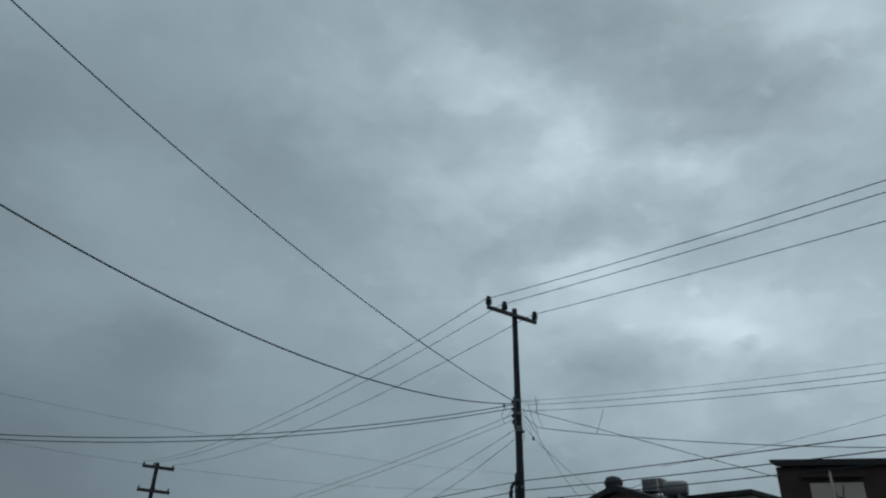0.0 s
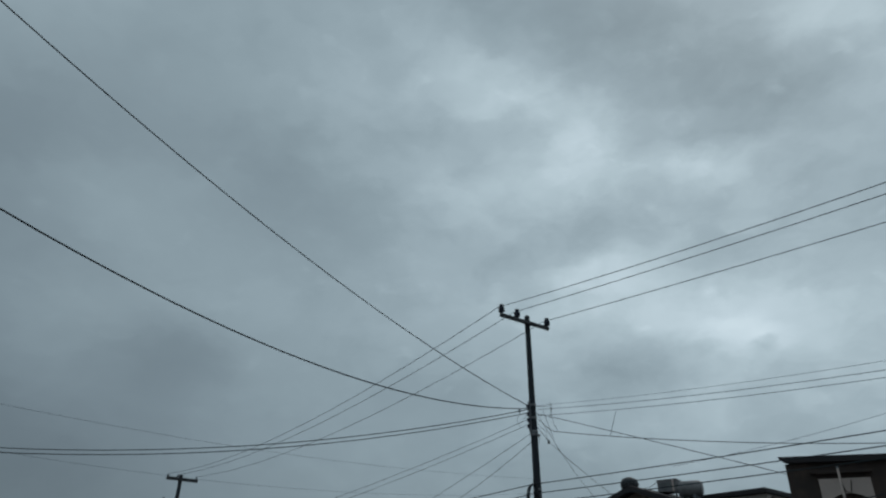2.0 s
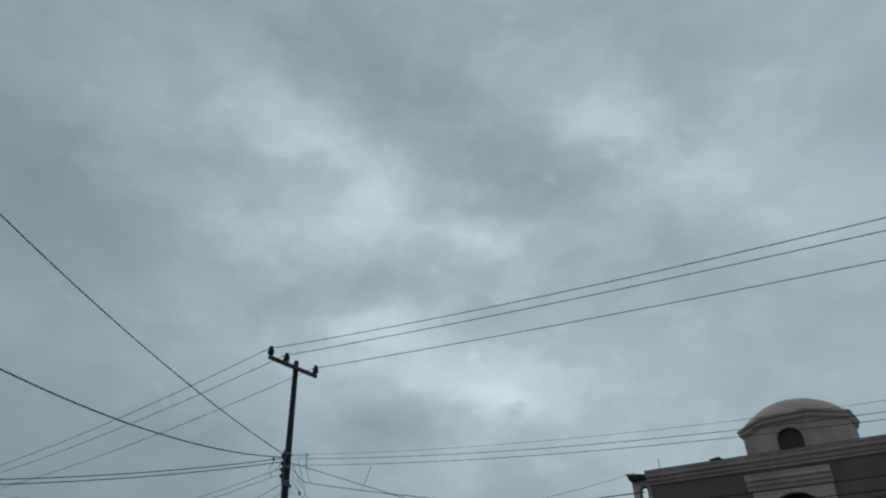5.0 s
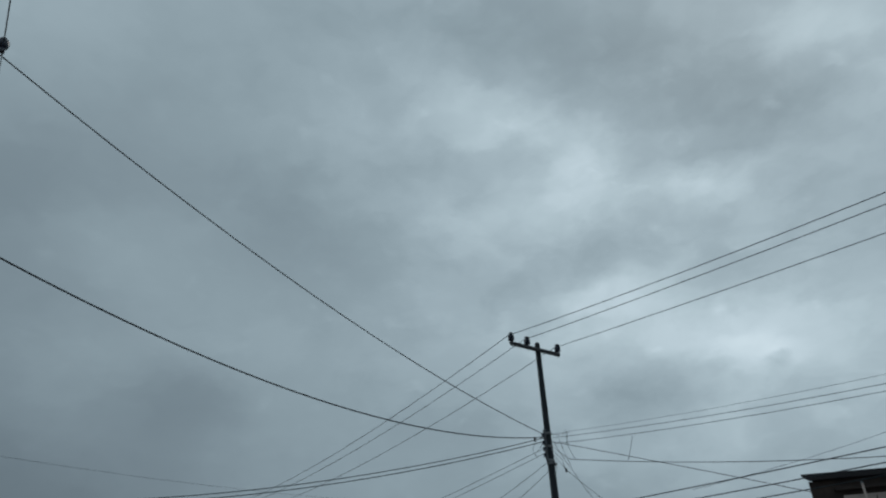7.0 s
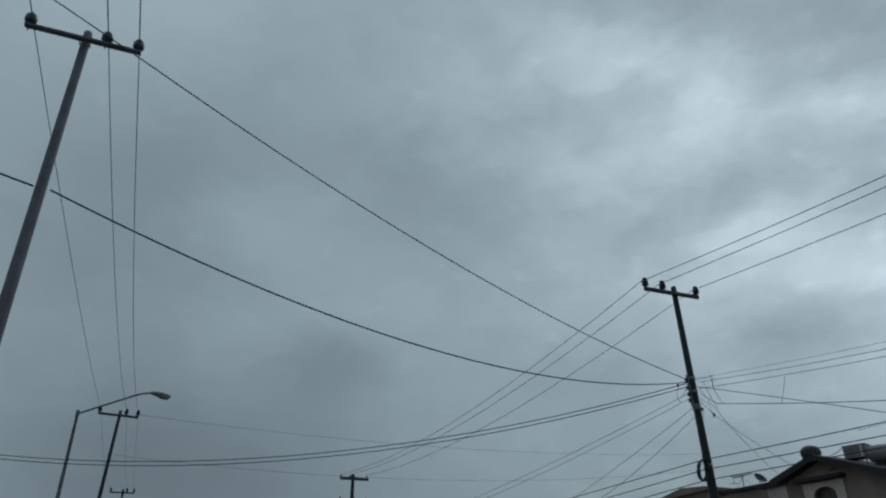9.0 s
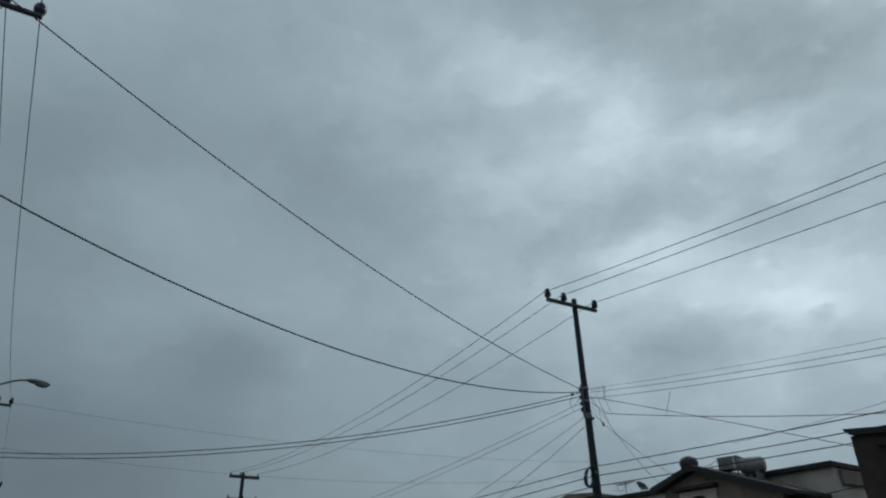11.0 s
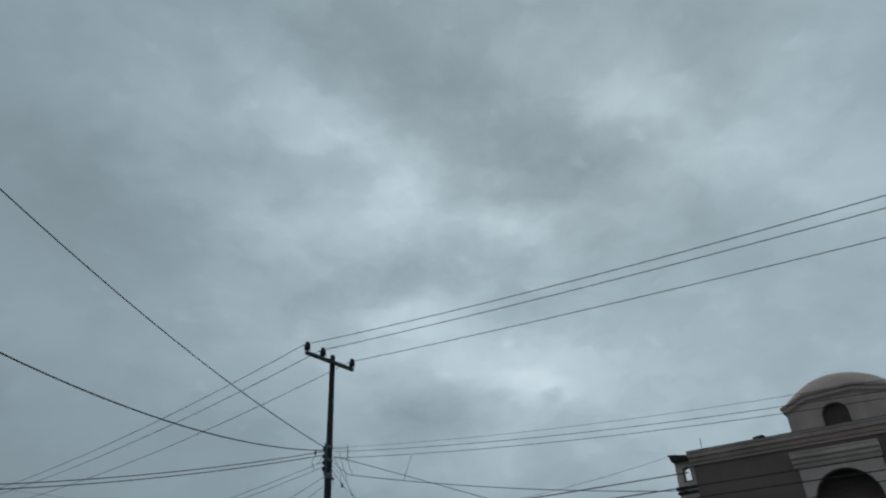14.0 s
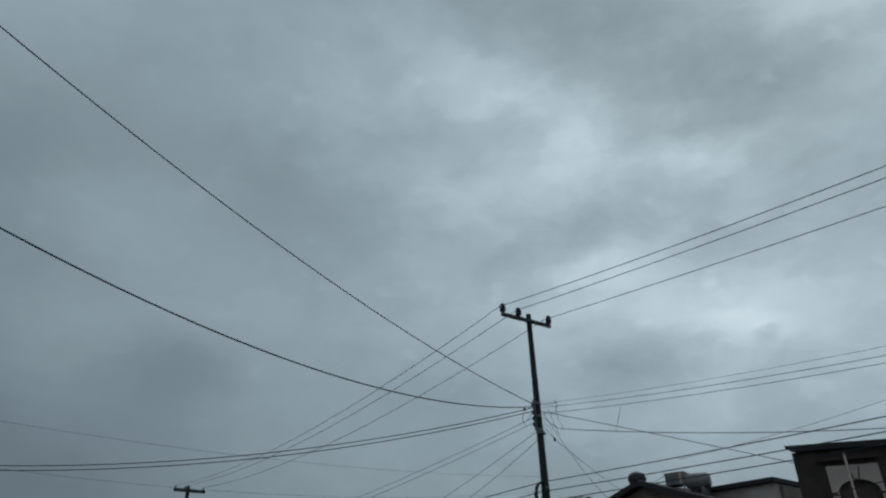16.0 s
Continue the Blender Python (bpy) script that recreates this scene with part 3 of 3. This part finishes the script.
# stone surround of the arched window
surround = part("window_surround", arched_wall(-2.40, -0.66, ARCH["sill"] - 0.1, 5.50 + dz, ARCH["cx"], ARCH["half"] - 0.02, ARCH["sill"] - 0.1, ARCH["spring"], ARCH["rise"] - 0.02, -0.10, 0.0), STONE, domed, "pale cast stone surround")
steps = [(0.02, 5.50), (-0.12, 5.50), (-0.14, 5.56), (-0.19, 5.60), (-0.20, 5.66), (-0.26, 5.70), (-0.27, 5.79), (-0.29, 5.80), (-0.29, 5.83), (0.0, 5.84)]
part("lintel_cornice", prism([(y, z + dz) for y, z in steps], -2.49, -0.63, "x"), STONE, surround)
for x0, x1 in ((-2.43, -2.21), (-0.85, -0.63)):
    part("impost", box(x0, x1, -0.13, -0.005, 4.66 + dz, 4.78 + dz, 0.008), STONE, surround)
    for z in (3.72, 3.88, 4.04, 4.20, 4.36, 4.52):
        part("jamb_block", box(x0 + 0.015, x1 - 0.015, -0.15, -0.101, z + dz, z + 0.10 + dz, 0.008), STONE, surround)
ring = bmesh.new()
inner, outer = arch_points(ARCH["cx"], 0.69, ARCH["spring"], 0.68), arch_points(ARCH["cx"], 0.75, ARCH["spring"], 0.74)
for i in range(len(inner) - 1):
    prism([inner[i], inner[i + 1], outer[i + 1], outer[i]], -0.125, -0.101, bm=ring)
bmesh.ops.remove_doubles(ring, verts=ring.verts, dist=0.0005)
part("arch_moulding", ring, STONE, surround)

# the dome on its eight-sided drum
DX, DY, DR = -1.15, 1.50, 1.37
DZ0, DZ1 = WALL_TOP + 0.1, 7.10 + dz
CORNER = -74.7
drum = part("dome_drum", lathe([(DR - 0.2, WALL_TOP), (DR + 0.02, WALL_TOP), (DR + 0.02, DZ0), (DR - 0.2, DZ0)], 8, Matrix.Rotation(radians(CORNER), 4, "Z")), DOME_STUCCO, domed, "eight-sided stucco drum with an arched opening")
drum.location = (DX, DY, 0)
SIDE, APOTHEM = 2 * DR * math.sin(radians(22.5)), DR * math.cos(radians(22.5))
for k in range(8):
    turn = Matrix.Rotation(radians(CORNER - 22.5 + 45 * k + 90), 4, "Z")
    if k == 0:
        bm = arched_wall(-SIDE / 2, SIDE / 2, DZ0, DZ1, 0.0, 0.30, DZ0, 6.68 + dz, 0.27, -APOTHEM, -APOTHEM + 0.18)
    else:
        bm = box(-SIDE / 2, SIDE / 2, -APOTHEM, -APOTHEM + 0.18, DZ0, DZ1)
    bm.transform(turn)
    part("drum_wall", bm, DOME_STUCCO, drum)
    if k == 0:
        bm = arch_pane(0.0, 0.31, DZ0, 6.68 + dz, 0.27, -APOTHEM + 0.13, -APOTHEM + 0.16)
        bm.transform(turn)
        part("drum_shutter", bm, BROWN_DOOR, drum, "dull brown arched shutter")
part("drum_cornice", lathe([(r, z + dz) for r, z in ((DR - 0.2, 7.06), (DR + 0.01, 7.06), (DR + 0.03, 7.10), (DR + 0.07, 7.13), (DR + 0.08, 7.20), (DR + 0.12, 7.24), (DR + 0.12, 7.29), (DR - 0.02, 7.32), (DR - 0.2, 7.32))], 8, Matrix.Rotation(radians(CORNER), 4, "Z")), DOME_STUCCO, drum)
bm = bmesh.new()
N, RISE, rings = 64, 0.63, []
BALL = (DR * DR + RISE * RISE) / (2 * RISE)
for k in range(13):
    rad = (DR - 0.02) * (1 - k / 12) + 0.005
    z = 7.31 + dz + math.sqrt(BALL * BALL - rad * rad) - (BALL - RISE)
    ringv = []
    for i in range(N):
        a = 360 * i / N
        off = (a + 22.5) % 45 - 22.5
        eight = math.cos(radians(22.5)) / math.cos(radians(22.5 - abs(off)))
        q = eight + (1 - eight) * min(1.0, k / 6)
        ringv.append(bm.verts.new((rad * q * math.cos(radians(a + CORNER)), rad * q * math.sin(radians(a + CORNER)), z)))
    rings.append(ringv)
for a, b in zip(rings, rings[1:]):
    for i in range(N):
        bm.faces.new((a[i], a[(i + 1) % N], b[(i + 1) % N], b[i]))
bm.faces.new(rings[0]), bm.faces.new(rings[-1])
part("dome", bm, DOME_STUCCO, drum, "rounded stucco dome", smooth=True)

# the corner turret
TX0, TX1 = -5.28, -4.805
bm = arched_wall(TX0, TX1, 5.52 + dz, 6.14 + dz, -4.99, 0.085, 5.65 + dz, 5.88 + dz, 0.085, 0.02, 0.14)
turret = part("turret", bm, CREAM, domed, "small cream turret with an arched opening")
part("turret_base", box(TX0, TX1, 0.02, 0.5, 0, 5.34 + dz), CREAM, turret)
part("turret_band", box(TX0 - 0.04, TX1, -0.03, 0.5, 5.34 + dz, 5.40 + dz, 0.006), ROOF_DARK, turret)
part("turret_band", box(TX0 - 0.02, TX1, -0.01, 0.5, 5.40 + dz, 5.45 + dz, 0.004), CREAM, turret)
part("turret_band", box(TX0 - 0.06, TX1, -0.05, 0.5, 5.45 + dz, 5.52 + dz, 0.008), ROOF_DARK, turret)
part("garden_wall", box(-6.5, TX0, 0.10, 0.3, 0, 4.98 + dz), CREAM, domed, "pale plaster wall beside the turret")
part("opening_trim", tube([(-4.99 - 0.10, 0.015, 5.64 + dz)] + [(x, 0.015, z) for x, z in arch_points(-4.99, 0.10, 5.88 + dz, 0.10)] + [(-4.99 + 0.10, 0.015, 5.64 + dz), (-4.99 - 0.10, 0.015, 5.64 + dz)], 0.018, 6), FRAME, turret)
part("turret_roof", prism([(TX0 - 0.11, 6.33 + dz), (TX0 - 0.06, 6.27 + dz), (TX0 - 0.02, 6.14 + dz), (TX1 + 0.01, 6.14 + dz), (TX1 + 0.01, 6.24 + dz)], -0.14, 0.45), ROOF_DARK, turret, "flared dark roof")
part("roof_mast", tube([(-4.58, 0.3, 6.2 + dz), (-4.56, 0.3, 6.72 + dz)], 0.009, 6), STEEL, domed)
vent = base("roof_vent", front(18.5) @ pose(-3.10, 0.30, WALL_TOP + 0.18), "low dark metal vent on a flat roof", "roof vent")
part("hood", prism([(-0.16, 0.22), (-0.17, 0.30), (0.06, 0.33), (0.18, 0.25), (0.18, 0.21)], -0.12, 0.12), ROOF_DARK, vent)
part("duct", box(-0.13, 0.14, -0.1, 0.1, -0.14, 0.24), STEEL, vent)


# the dark stone house, its front turned towards the street corner
stone = base("dark_stone_house", front(18.2, 13.0), "dark brown stone house with a flared flat roof", "house")
SX0, SX1 = 1.74, 4.42
WIN = dict(cx=2.91, half=0.43, sill=2.9, spring=4.08 + dz, rise=0.27)
part("front_wall", arched_wall(SX0, SX1, 0, 5.02 + dz, WIN["cx"], WIN["half"], WIN["sill"], WIN["spring"], WIN["rise"], 0, 0.2), UMBER, stone, "dark brown stone facing")
shell(stone, SX0, SX1, 5.0, 5.02 + dz, UMBER)
part("shutter", arch_pane(WIN["cx"], WIN["half"], WIN["sill"], WIN["spring"], WIN["rise"], 0.12, 0.16), BROWN_DOOR, stone, "dark brown arched shutter")
panel = part("window_surround", arched_wall(2.36, 3.40, 2.85, 4.66 + dz, WIN["cx"], WIN["half"] - 0.015, 2.85, WIN["spring"], WIN["rise"] - 0.01, -0.05, 0.0), STONE, stone, "pale stone window surround")
part("keystone", prism([(2.815, 4.60 + dz), (2.855, 4.37 + dz), (2.945, 4.37 + dz), (2.985, 4.60 + dz)], -0.09, -0.052), STONE, panel)
for a, b in (((2.795, 4.61), (2.84, 4.36)), ((3.005, 4.61), (2.96, 4.36))):
    part("keystone_edge", tube([(a[0], -0.055, a[1] + dz), (b[0], -0.055, b[1] + dz)], 0.012, 5), FRAME, panel)
for x0, x1 in ((2.34, 2.48), (3.27, 3.42)):
    part("impost", box(x0, x1, -0.08, -0.004, 4.02 + dz, 4.06 + dz, 0.006), FRAME, panel)
# slab added to give the dark band of eave shade above the window
part("hood", box(2.22, 3.45, -0.16, 0.0, 4.76 + dz, 4.83 + dz, 0.01), UMBER, stone)
eave = [(SX0 - 0.13, 5.15), (SX0 - 0.115, 5.11), (SX0 - 0.02, 5.03), (SX1 + 0.14, 5.0), (SX1 + 0.41, 4.87), (SX1 + 0.44, 4.96), (SX1 + 0.14, 5.12), (SX0 - 0.13, 5.17)]
part("roof", prism([(x, z + dz) for x, z in eave], -0.15, 2.4), ROOF_DARK, stone, "thin dark flared roof")
# its side walls run square to the street, askew to the front
for ob in stone.children_recursive:
    for v in ob.data.vertices:
        v.co.x += (0.6 - 0.75 * min(1.0, (v.co.x - SX0) / (SX1 - SX0))) * max(0.0, v.co.y)
mast = base("service_mast", front(17.8, 13.0) @ pose(2.74, 0, 0), "thin pale service mast in front of a stone house", "mast")
part("tube", tube([(0, 0, -0.15), (0, 0, 4.68)], 0.026, 8), STONE, mast, smooth=True)
part("cap", lathe([(0.03, 4.67), (0.034, 4.69), (0.02, 4.72)], 10), STEEL, mast)

# the gabled house
gabled = base("gabled_house", front(21.0) @ pose(-0.10, 0, 0.03), "beige plaster house with a dark low-pitched gable roof", "house")
GA = dict(cx=-15.34, half=0.42, sill=3.3, spring=4.74 + dz, rise=0.27)
L, A, R = (-17.05, 5.42 + dz), (-15.25, 5.98 + dz), (-11.7, 4.72 + dz)
t = 0.15
pieces = arched_wall(-16.75, -12.3, 0, 5.10 + dz, GA["cx"], GA["half"], GA["sill"], GA["spring"], GA["rise"], 0.35, 0.55)
part("front_wall", pieces, BEIGE, gabled)
part("gable", prism([(-16.75, 5.10 + dz), (-13.1, 5.10 + dz), (-15.25, 5.84 + dz), (-16.75, 5.38 + dz)], 0.35, 0.55), BEIGE, gabled, "beige plaster gable")
part("shutter", arch_pane(GA["cx"], GA["half"], GA["sill"], GA["spring"], GA["rise"], 0.48, 0.52), FRAME, gabled, "dark brown arched shutter")
shell(gabled, -16.75, -12.3, 8.0, 4.6 + dz, BEIGE, 0.2, 0.35)
part("roof_left", prism([(L[0] - 0.05, L[1] - 0.1), L, A, (A[0], A[1] - t * 1.2), (L[0] + 0.2, L[1] - t)], -0.05, 8.2), ROOF_DARK, gabled, "dark roof slope with a deep fascia")
part("roof_right", prism([A, R, (R[0] + 0.02, R[1] - 0.1), (R[0] - 0.2, R[1] - t), (A[0], A[1] - t * 1.2)], -0.05, 8.2), ROOF_DARK, gabled, "dark roof slope with a deep fascia")
part("porch_beam", box(-16.25, -14.5, 0.05, 0.35, 5.20 + dz, 5.31 + dz, 0.01), ROOF_DARK, gabled, "dark beam over the window")
part("window_surround", arched_wall(-16.08, -14.6, 3.2, 5.16 + dz, GA["cx"], GA["half"] - 0.01, 3.2, GA["spring"], GA["rise"] - 0.01, 0.29, 0.349), STONE, gabled, "pale plaster window surround")
part("vent_slot", box(-15.0, -14.75, 0.32, 0.349, 5.44 + dz, 5.50 + dz, 0.005), FRAME, gabled)
part("side_porch", box(-12.28, -11.9, 2.0, 2.2, 0, 4.55 + dz), CREAM, gabled, "pale porch wall")
turbine = base("roof_turbine", front(21.8) @ pose(-15.95, 0, 5.63), "dark round turbine vent on a roof slope", "roof vent")
part("collar", lathe([(0.15, -0.1), (0.15, 0.2), (0.17, 0.22)], 16), STEEL, turbine, smooth=True)
globe = part("globe", lathe([(0.17, 0.22), (0.28, 0.30), (0.32, 0.42), (0.31, 0.52), (0.24, 0.63), (0.1, 0.69), (0.02, 0.70)], 24), DARK_STEEL, turbine, smooth=True)
for i in range(16):
    a = 2 * math.pi * i / 16
    part("vane", tube([(0.29 * math.cos(a), 0.29 * math.sin(a), 0.29), (0.33 * math.cos(a + 0.15), 0.33 * math.sin(a + 0.15), 0.45), (0.25 * math.cos(a + 0.3), 0.25 * math.sin(a + 0.3), 0.63)], 0.008, 4), STEEL, globe)


def cooler(at, w, d, h, label):
    unit = base("roof_cooler", at, label, "cooler", "roof coolers")
    part("cabinet", box(-w / 2, w / 2, -d / 2, d / 2, 0.12, h, 0.02), COOLER, unit)
    part("lid", box(-w / 2 - 0.015, w / 2 + 0.015, -d / 2 - 0.015, d / 2 + 0.015, h, h + 0.03, 0.01), COOLER, unit)
    for k in range(6):
        z = 0.18 + (h - 0.26) * k / 6
        part("louvre", box(-w / 2 + 0.05, w / 2 - 0.05, -d / 2 - 0.012, -d / 2, z, z + 0.02), STEEL, unit)
    for x in (-w / 2 + 0.04, w / 2 - 0.04):
        for y in (-d / 2 + 0.04, d / 2 - 0.04):
            part("leg", box(x - 0.02, x + 0.02, y - 0.02, y + 0.02, -0.25, 0.12), STEEL, unit)
    return unit


first = cooler(front(22.2) @ pose(-14.55, 0, 5.56, 0, 0, 12), 0.68, 0.6, 0.50, "faded grey metal cooler on a roof")
part("corner_strip", box(0.20, 0.26, -0.318, -0.302, 0.12, 0.50), STONE, first, "pale corner strip")
second = base("roof_tank", front(22.3) @ pose(-13.82, 0, 5.38), "dull grey round water tank lying on a roof", "water tank")
part("barrel", lathe([(0.02, -0.42), (0.20, -0.40), (0.26, -0.32), (0.27, 0.0), (0.26, 0.32), (0.20, 0.40), (0.02, 0.42)], 22, pose(0, 0, 0.36, 0, 90, 20)), COOLER, second, smooth=True)
for x in (-0.22, 0.22):
    part("cradle", box(x - 0.03, x + 0.03, -0.2, 0.2, -0.2, 0.14), STEEL, second)

# the flat-roofed house behind
plain = base("flat_roofed_house", front(23.0), "pale grey plaster house with a dark flat roof edge", "house")
part("front_wall", box(-19.0, -11.55, 0, 0.2, 0, 5.56 + dz), GREY_WALL, plain)
shell(plain, -19.0, -11.55, 7.0, 5.56 + dz, GREY_WALL)
part("roof", box(-19.2, -11.45, -0.2, 7.2, 5.56 + dz, 5.72 + dz, 0.015), ROOF_DARK, plain, "dark flat roof slab")
part("side_fascia", box(-11.545, -11.42, 0.3, 7.0, 5.05 + dz, 5.50 + dz, 0.01), BEIGE, plain)
part("roof_pipe", tube([(-11.8, 4.0, 5.6), (-11.8, 4.0, 6.1)], 0.03, 8), STEEL, plain)

# low houses further along the row
low = base("low_brown_house", front(24.0), "low brown house with a flat roof", "house")
part("front_wall", box(-25.6, -22.8, 0, 0.2, 0, 6.1 + dz), BEIGE, low)
shell(low, -25.6, -22.8, 6.0, 6.1 + dz, BEIGE)
part("roof", prism([(-25.9, 6.02 + dz), (-24.2, 6.33 + dz), (-22.7, 6.22 + dz), (-22.7, 6.08 + dz), (-25.9, 5.95 + dz)], -0.2, 6.2), BEIGE, low, "brown low-pitched roof")
grey = base("low_flat_house", front(24.3), "low dull brown house with a flat roof and aerials", "house")
part("front_wall", box(-22.5, -19.4, 0, 0.2, 0, 5.85 + dz), BEIGE, grey)
shell(grey, -22.5, -19.4, 6.0, 5.85 + dz, BEIGE)
part("roof", box(-22.6, -19.3, -0.15, 6.1, 5.85 + dz, 5.98 + dz, 0.01), ROOF_DARK, grey, "dark roof edge")
aerial = base("television_aerial", front(24.8) @ pose(-21.6, 0, 5.83), "thin metal television aerial on a flat roof", "aerial")
part("mast", tube([(0, 0, 0), (0, 0, 0.66)], 0.02, 6), STEEL, aerial)
part("boom", tube([(-0.45, 0, 0.55), (0.45, 0.1, 0.60)], 0.018, 6), STEEL, aerial)
for k in range(7):
    x = -0.42 + 0.14 * k
    part("element", tube([(x, -0.22 + 0.02 * k, 0.56 + 0.007 * k), (x, 0.30 - 0.02 * k, 0.56 + 0.007 * k)], 0.011, 5), STEEL, aerial)
for k in (0, 1):
    part("reflector", tube([(-0.46, -0.25, 0.30 + 0.3 * k), (-0.46, 0.25, 0.32 + 0.3 * k)], 0.012, 5), STEEL, aerial)
part("brace", tube([(-0.46, 0, 0.30), (-0.46, 0, 0.62)], 0.012, 5), STEEL, aerial)
part("guy_wire", tube([(0, 0, 0.5), (-0.55, 0.1, 0.02)], 0.006, 5), STEEL, aerial)
part("guy_wire", tube([(0, 0, 0.5), (0.55, 0.1, 0.02)], 0.006, 5), STEEL, aerial)
dish = base("satellite_dish", front(24.8) @ pose(-20.75, 0, 5.83), "tilted dark satellite dish on a flat roof", "satellite dish")
part("bowl", lathe([(0.02, 0.0), (0.08, 0.01), (0.18, 0.05), (0.27, 0.11), (0.275, 0.105), (0.18, 0.04), (0.08, 0.0), (0.02, -0.01)], 22, pose(0, 0, 0.28, 50, 0, 85)), DARK_STEEL, dish, smooth=True)
part("stand", tube([(0, 0, 0), (0, 0, 0.34)], 0.02, 6), STEEL, dish)
part("feed_arm", tube([(0, 0, 0.2), (0.30, -0.25, 0.45)], 0.012, 6), STEEL, dish)
cottage = base("cottage", front(20.4), "low plain plastered house along the street", "house")
part("front_wall", box(-36.0, -27.0, 0, 0.2, 0, 5.0), BEIGE, cottage)
shell(cottage, -36.0, -27.0, 7.0, 5.0, BEIGE)
part("roof", box(-36.2, -26.8, -0.2, 7.2, 5.0, 5.14, 0.01), ROOF_DARK, cottage)
